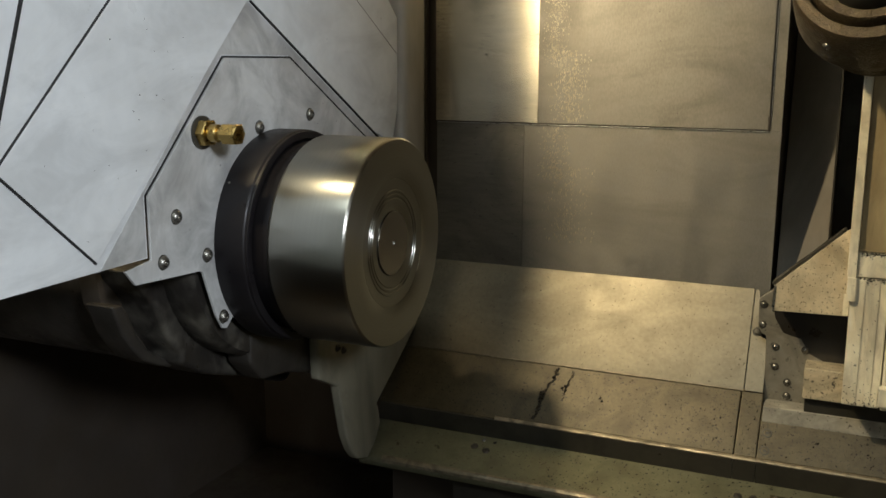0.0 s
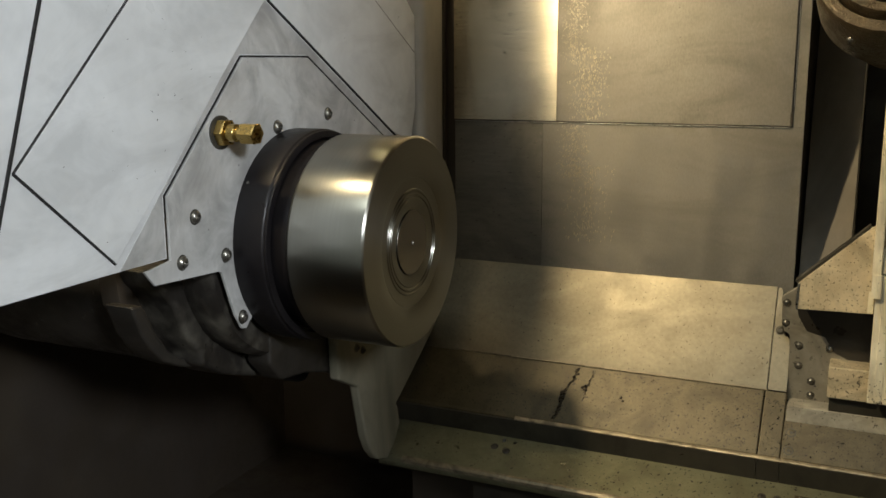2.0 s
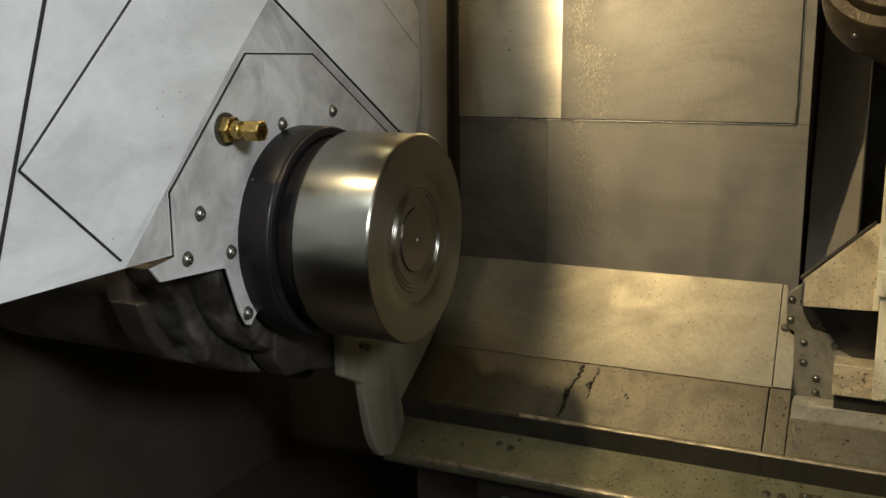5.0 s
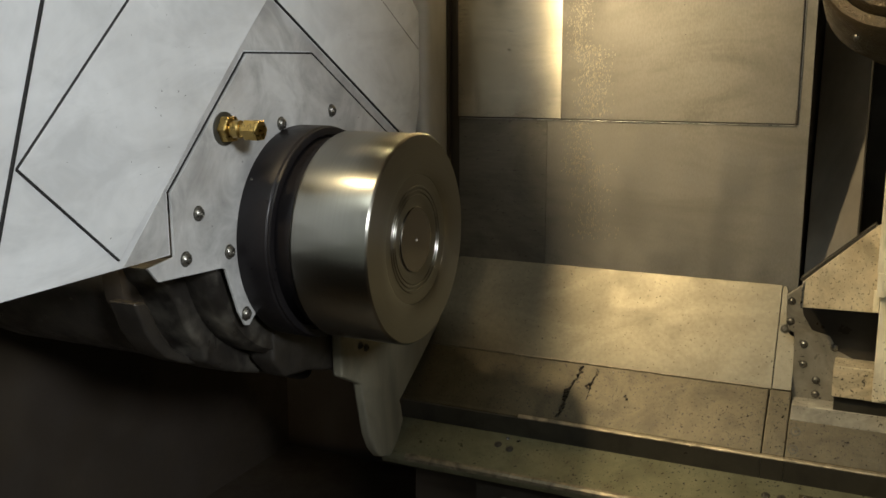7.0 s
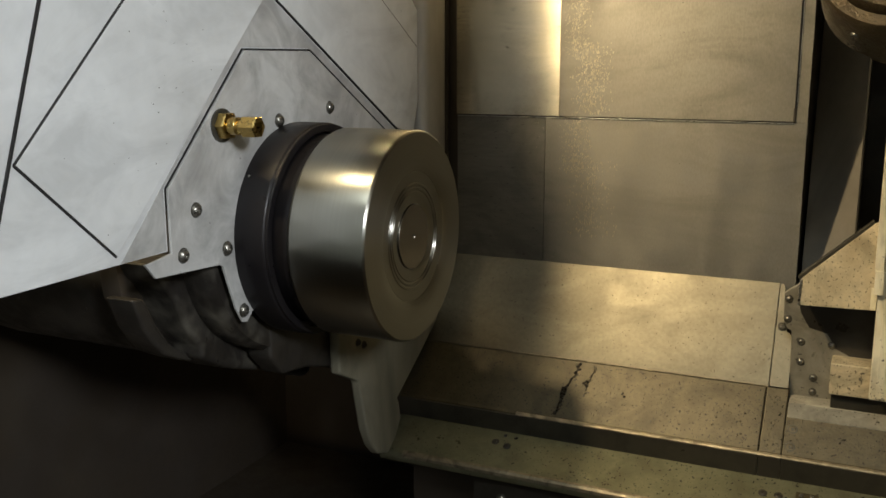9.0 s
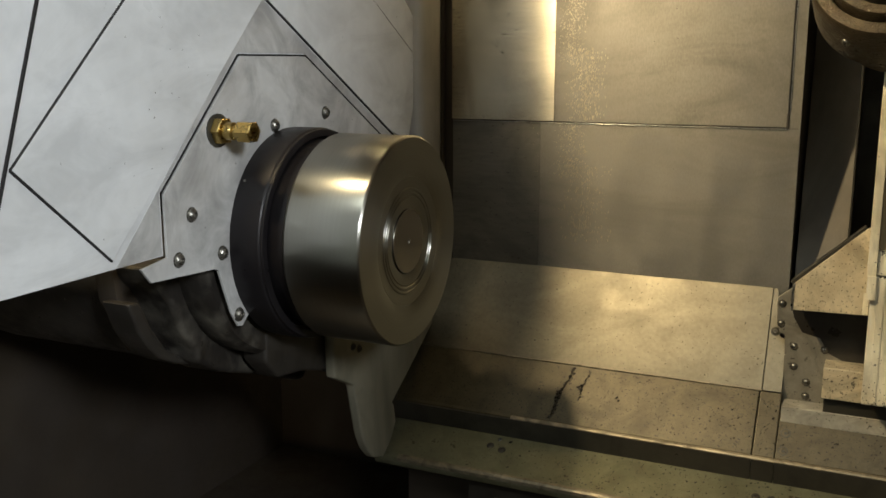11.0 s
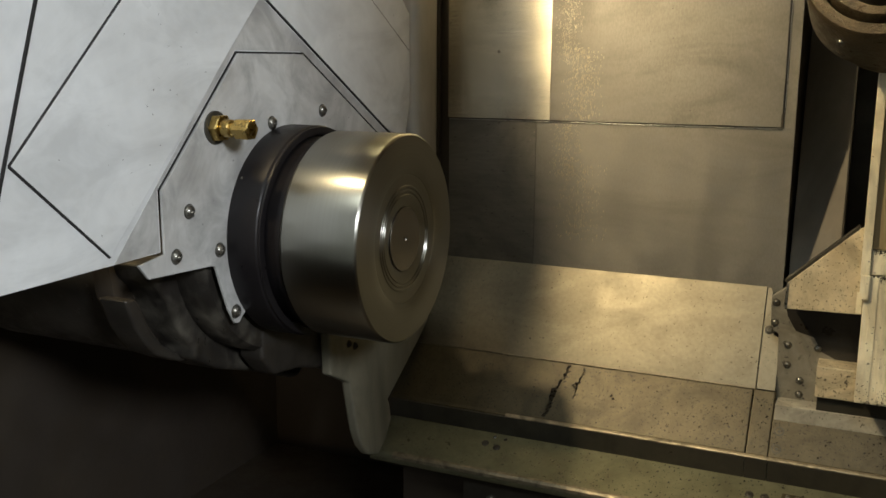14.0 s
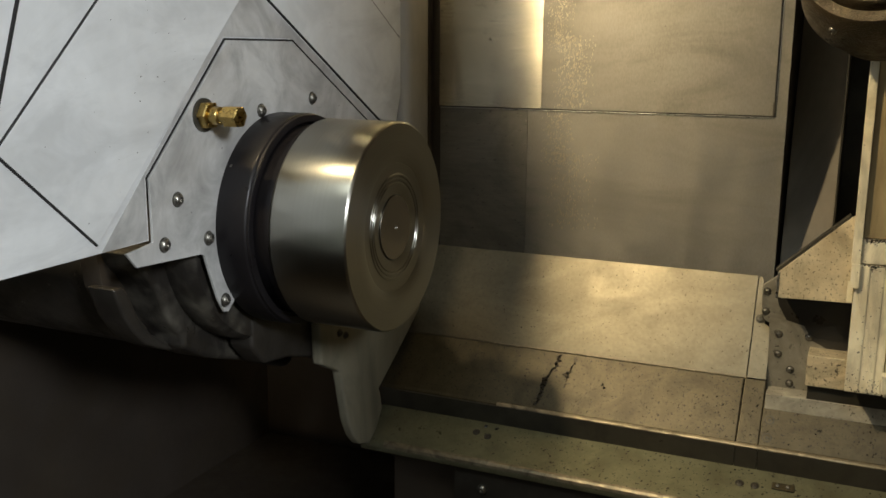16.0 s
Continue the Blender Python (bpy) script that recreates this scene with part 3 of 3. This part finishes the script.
screw((-0.158, -0.1305 * math.cos(0.62), 1 + 0.1305 * math.sin(0.62)), (0, -math.cos(0.62), math.sin(0.62)), 0.0016, nose, ring=False)

# ---- the turning part ----
spindle = thing("spindle_adapter", AXIS, "black spindle adapter turning behind the workpiece", "spindle")
part("adapter", lathe([(-0.140, 0), (-0.140, 0.1165), (-0.112, 0.1165), (-0.110, 0.118), (-0.1005, 0.118), (-0.1005, 0)], AXIS), BLACK, spindle, "", 40, AXIS)

work = thing("workpiece", AXIS, "bright turned steel disc spinning on the black spindle", "workpiece")
part("blank", lathe([(-0.1005, 0.05), (-0.1005, 0.1195), (-0.0955, 0.1245), (-0.0945, 0.1250), (-0.0026, 0.1250), (-0.0022, 0.1248), (-0.0003, 0.1229), (0.0, 0.1225), (0.0, 0.1000), (-0.0002, 0.0920),
     (-0.0008, 0.0850), (-0.0017, 0.0800), (-0.0024, 0.0772), (-0.0060, 0.0770), (-0.0100, 0.05)], AXIS, 160), TURNED, work, "", 30, AXIS)
part("face_ring", lathe([(-0.0095, 0.0500), (-0.0060, 0.07695), (-0.0025, 0.07695), (-0.0031, 0.0700), (-0.0034, 0.0660), (-0.0034, 0.0640), (-0.0026, 0.0632), (-0.0026, 0.0612), (-0.0038, 0.0604),
     (-0.0038, 0.0588), (-0.0028, 0.0580), (-0.0028, 0.0560), (-0.0040, 0.0552), (-0.0040, 0.0536), (-0.0032, 0.0528), (-0.0034, 0.0480), (-0.0040, 0.0420), (-0.0046, 0.0393), (-0.0095, 0.0393)],
     AXIS, 160), TURNED, work, "stepped turned ring", 30, AXIS)
part("centre_boss", lathe([(-0.0095, 0.0384), (-0.0034, 0.0384), (-0.0030, 0.0380), (-0.0030, 0.0030),
     (-0.0055, 0.0016), (-0.0150, 0.0014), (-0.0150, 0)], AXIS, 128), FACED, work, "flat boss with a centre hole", 30, AXIS)

# ---- tailstock side ----
bay = thing("carriage_bay", (0.44, 0.6, 0.8), "dark recess beside the rear wall with a streaked grey sheet", "recess", kind="structure")
# dark panel colours carry the shade of the recess
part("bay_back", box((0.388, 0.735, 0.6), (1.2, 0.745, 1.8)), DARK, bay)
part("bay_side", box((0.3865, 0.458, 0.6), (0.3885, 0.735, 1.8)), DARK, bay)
part("streaked_sheet", sheet([(0.394, 0.476, 0.86), (0.4605, 0.476, 0.86), (0.4615, 0.635, 1.32), (0.390, 0.635, 1.32)], 6, 12, 0.002), SLATE, bay, "dark grey sheet streaked with oil")
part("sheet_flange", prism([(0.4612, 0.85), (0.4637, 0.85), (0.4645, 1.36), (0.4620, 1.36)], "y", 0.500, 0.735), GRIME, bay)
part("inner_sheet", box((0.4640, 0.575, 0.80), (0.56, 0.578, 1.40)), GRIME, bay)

bracket = thing("corner_bracket", (0.45, 0.36, 0.88), "light oil-spotted metal bracket with a slanting top edge", "bracket")
part("face", prism([(0.4035, 0.8825), (0.4985, 0.885), (0.4985, 1.004), (0.488, 0.998), (0.4045, 0.918)], "y", 0.330, 0.336, 0.001), TAN, bracket)
part("edge_strip", prism([(0.4025, 0.882), (0.4055, 0.8825), (0.4065, 0.919), (0.4035, 0.917)], "y", 0.3285, 0.345, 0.0005), STEEL, bracket)
part("top_flange", prism([(0.403, 0.917), (0.488, 0.998), (0.486, 1.001), (0.400, 0.920)], "y", 0.3325, 0.352, 0.0005), GRIME, bracket)
# shade below the light bracket is painted as a near-black face
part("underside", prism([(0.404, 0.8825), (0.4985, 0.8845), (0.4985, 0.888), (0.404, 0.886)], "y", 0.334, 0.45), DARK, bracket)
part("end_cap", box((0.4905, 0.3275, 0.886), (0.4975, 0.333, 0.915), 0.0006), CREAM, bracket)

column = thing("carriage_column", (0.53, 0.3, 0.77), "tall oil-stained light metal carriage column", "carriage column")
part("left_flange", box((0.4925, 0.296, 0.944), (0.5035, 0.34, 1.30), 0.0015), CREAM, column)
part("upper_panel", box((0.504, 0.304, 0.978), (0.70, 0.36, 1.30), 0.001), AMBER, column)
part("middle_panel", box((0.504, 0.300, 0.9455), (0.70, 0.36, 0.9765), 0.0015), CREAM, column)
part("lower_panel", box((0.4985, 0.300, 0.774), (0.5430, 0.36, 0.9440), 0.002), CREAM, column)
for x in (0.5065, 0.5235):
    part("rib", box((x, 0.2985, 0.777), (x + 0.009, 0.3005, 0.9425), 0.0009), CREAM, column)
part("right_panel", box((0.5445, 0.292, 0.775), (0.70, 0.36, 0.9440), 0.002), CREAM, column)
part("stop_block", box((0.5405, 0.276, 0.784), (0.60, 0.2915, 0.809), 0.002), CREAM, column)
part("flange_tab", box((0.4935, 0.2935, 0.914), (0.5045, 0.2995, 0.945), 0.001), CREAM, column)

side = thing("bolted_side_plate", (0.44, 0.37, 0.74), "grimy grey plate with a row of socket screws", "side plate")
part("plate", prism([(0.3805, 0.884), (0.3815, 0.850), (0.386, 0.835), (0.3935, 0.830), (0.3955, 0.745), (0.396, 0.73), (0.70, 0.73), (0.70, 0.90), (0.40, 0.90)], "y", 0.387, 0.397, 0.001), GRIMY, side)
for x, z in ((0.3875, 0.876), (0.3875, 0.847), (0.407, 0.816), (0.408, 0.787), (0.426, 0.766), (0.4265, 0.7455), (0.447, 0.816)):
    screw((x, 0.387, z), (0, -1, 0), 0.0046, side)
screw((0.3785, 0.4170, 0.8270), (0, -0.8817, 0.4718), 0.0058, guard, "plug", GRIME, 0.0016)
# black patch paints the bracket's shadow onto the greasy plate
part("grease_patch", prism([(0.398, 0.884), (0.520, 0.884), (0.520, 0.796), (0.478, 0.800), (0.452, 0.812), (0.440, 0.832), (0.416, 0.838), (0.404, 0.858)], "y", 0.3863, 0.3872), CAST, side, "black patch for grease and the bracket's shadow")
block = thing("guide_block", (0.475, 0.36, 0.75), "stained light metal guide block", "block")
part("block", box((0.4490, 0.345, 0.7595), (0.5045, 0.3868, 0.8035), 0.002), TAN, block)
rail = thing("base_rail", (0.6, 0.36, 0.72), "light worn base rail along the lower way", "rail")
part("rail", box((0.3985, 0.3515, 0.7115), (1.2, 0.390, 0.7380), 0.0012), CHIPPED, rail)
# dark box stands in for the shade under the guide block
part("slot", box((0.452, 0.3535, 0.7381), (1.2, 0.3865, 0.7590)), GRIME, rail)

flange = thing("tool_flange", (0.495, 0.2, 1.289), "oily rough ochre tool flange with a bolt hole", "flange")
FLANGE_TURN = pose(0.500, 0.225, 1.285, rx=-24, rz=-6)


def flange_part(name, prof, mat):
    bm = lathe(prof, (0, 0, 0), 96, "y")
    bmesh.ops.transform(bm, matrix=FLANGE_TURN, verts=bm.verts)
    return part(name, bm, mat, flange, "", 40)


flange_part("body", [(0.06, 0), (0.06, 0.070), (0.004, 0.072), (0.002, 0.0885), (0.0, 0.0895), (-0.070, 0.0860), (-0.0735, 0.0835), (-0.0735, 0.0720), (-0.060, 0.0715), (-0.060, 0)], OCHRE)
flange_part("front_ring", [(-0.060, 0.0), (-0.060, 0.0680), (-0.078, 0.0660), (-0.080, 0.0640), (-0.080, 0.055), (-0.070, 0.054), (-0.070, 0)], OCHRE)
flange_part("hub", [(-0.070, 0.0), (-0.070, 0.0500), (-0.088, 0.049), (-0.092, 0.046), (-0.092, 0)], GRIME)
bolt_at = FLANGE_TURN @ Vector((-0.0400, -0.040, -0.0775))
bolt_way = FLANGE_TURN.to_3x3() @ Vector((-0.46, 0.0, -0.89))
screw(tuple(bolt_at), tuple(bolt_way), 0.0052, flange, "bolt_hole", BOLT, ring=False)

# ---- chips and oil on the way guards ----


def chips(name, spots, label, seed):
    """Flat ragged flakes, each given by place, normal and size."""
    rng = random.Random(seed)
    bm = bmesh.new()
    for place, normal, size in spots:
        nv = Vector(normal).normalized()
        u = nv.orthogonal().normalized()
        w = nv.cross(u)
        k = rng.randint(5, 8)
        ring = []
        turn = rng.random() * 6
        for i in range(k):
            a = turn + 6.2832 * i / k
            r = size * rng.uniform(0.45, 1.0)
            ring.append(bm.verts.new(Vector(place) + (u * math.cos(a) + w * math.sin(a) * 0.8) * r))
        top = bm.verts.new(Vector(place) + nv * size * 0.4)
        for i in range(k):
            bm.faces.new((ring[i], ring[(i + 1) % k], top))
    ob = part(name, bm, CHIP)
    return tagged(ob, label, "metal chips", kind="stuff")


def flecks(name, zones, mat, label, seed):
    """Small dried drops standing on the rear wall: zones of x from, to, z from, to, count, and height over width."""
    rng = random.Random(seed)
    bm = bmesh.new()
    for x0, x1, z0, z1, count, tall in zones:
        for i in range(count):
            x = x0 + (x1 - x0) * (rng.random() + rng.random()) / 2
            z = z0 + (z1 - z0) * rng.random()
            r = 0.0004 + 0.0006 * rng.random() ** 2
            y = 0.4496 if z < 1.117 else 0.4494
            ring = [bm.verts.new((x + dx * r * rng.uniform(0.6, 1.2), y, z + dz * r * tall * rng.uniform(0.6, 1.2))) for dx, dz in ((1, 0), (0.5, 0.9), (-0.5, 0.9), (-1, 0), (-0.5, -0.9), (0.5, -0.9))]
            top = bm.verts.new((x, y - r * rng.uniform(0.02, 0.16), z + r * tall * rng.uniform(-0.3, 0.3)))
            for k in range(6):
                bm.faces.new((ring[k], ring[(k + 1) % 6], top))
    return tagged(part(name, bm, mat), label, "coolant residue", kind="stuff")


def on_ledge(x, s):
    return (x, 0.377 - 0.059 * s, 0.7479 - 0.0732 * s)


def on_way(x, s):
    return (x, 0.322 - 0.075 * s, 0.6414 - 0.0339 * s + 0.0001)


def on_slope(x, s):
    return (x, 0.4485 - 0.0725 * s, 0.884 - 0.1355 * s)


LN, WN, SN = (0, -0.78, 0.63), (0, -0.41, 0.91), (0, -0.88, 0.47)
rng = random.Random(4)
spots = []
for i in range(900):
    x = 0.08 + 0.62 * rng.random() ** 0.8
    spots.append((on_ledge(x, rng.uniform(0.08, 0.95)), LN, 0.0005 + 0.0018 * rng.random() ** 4))
for i in range(420):
    x = 0.02 + 0.66 * rng.random() ** 0.8
    spots.append((on_way(x, rng.uniform(0.1, 0.95)), WN, 0.0006 + 0.0020 * rng.random() ** 3))
for i in range(70):
    spots.append((on_slope(rng.uniform(0.0, 0.36), rng.random()), SN, 0.0004 + 0.0008 * rng.random() ** 3))
for i in range(260):
    spots.append((on_ledge(rng.gauss(0.378, 0.022), rng.uniform(0.02, 0.98)), LN, 0.0005 + 0.0014 * rng.random() ** 2))
for i in range(260):
    spots.append((on_way(rng.uniform(0.10, 0.50), rng.uniform(0.1, 0.98)), WN, 0.0006 + 0.0016 * rng.random() ** 2))
for x0, x1, n, w in ((0.091, 0.068, 110, 1.0), (0.118, 0.106, 60, 0.75)):
    for i in range(n):
        s = i / n
        x = x0 + (x1 - x0) * s + 0.0022 * math.sin(9 * s) + rng.gauss(0, 0.0017)
        if w < 1 and rng.random() < 0.25:
            continue
        spots.append((on_ledge(x, 0.06 + 0.9 * s * (0.62 if w < 1 else 1.0)), LN, w * rng.uniform(0.0014, 0.0030) * (1.7 if 0.45 < s < 0.65 else 1.0)))
spots += [(on_ledge(0.1655, 0.45), LN, 0.0033), (on_ledge(0.169, 0.50), LN, 0.0028), (on_ledge(0.044, 0.5), LN, 0.002), (on_ledge(0.046, 0.56), LN, 0.002),
          (on_slope(0.021, 0.80), SN, 0.0022), (on_way(-0.004, 0.20), WN, 0.005), (on_way(0.014, 0.22), WN, 0.005)]
spots += [(on_way(-0.039, 0.87), WN, 0.0012), (on_way(-0.032, 0.88), WN, 0.0014)]
CN = (0, -1, 0)
for i in range(150):
    x = rng.uniform(0.505, 0.56)
    spots.append(((x, 0.2998, 0.9772 - abs(rng.gauss(0, 0.0022))), CN, rng.uniform(0.0006, 0.0018)))
    spots.append(((x, 0.2990, 0.9445 - abs(rng.gauss(0, 0.0035))), CN, rng.uniform(0.0005, 0.0016)))
for i in range(70):
    spots.append(((rng.uniform(0.500, 0.543), 0.2983, 0.776 + 0.03 * rng.random() ** 2), CN, rng.uniform(0.0004, 0.0013)))
for i in range(34):
    a, b = rng.uniform(0.08, 0.92), rng.uniform(0.0, 0.34)
    spots.append(((-0.1659, -0.418 + 0.107 * a + b, 1.122 - 0.103 * a + b), (1, 0, 0), rng.uniform(0.0004, 0.0011)))
chips("metal_chips", spots, "scattered dark wet metal chips on the guards and covers", 8)

ZONES = ((0.028, 0.075, 1.205, 1.32, 620, 1.6), (0.040, 0.110, 1.120, 1.230, 600, 2.6), (-0.062, 0.000, 1.030, 1.112, 520, 1.3), (0.024, 0.082, 1.030, 1.112, 560, 1.6),
         (0.030, 0.125, 0.930, 1.050, 330, 3.0))
flecks("coolant_residue", ZONES, RESIDUE, "dried coolant drops and runs on the rear guard wall", 5)


def motions():
    # the spindle runs steadily through the whole clip
    rows = [(i / 30, pose(0, 0, 1.0, rx=72 * i)) for i in range(481)]
    walk(spindle, rows)
    walk(work, rows)


motions()
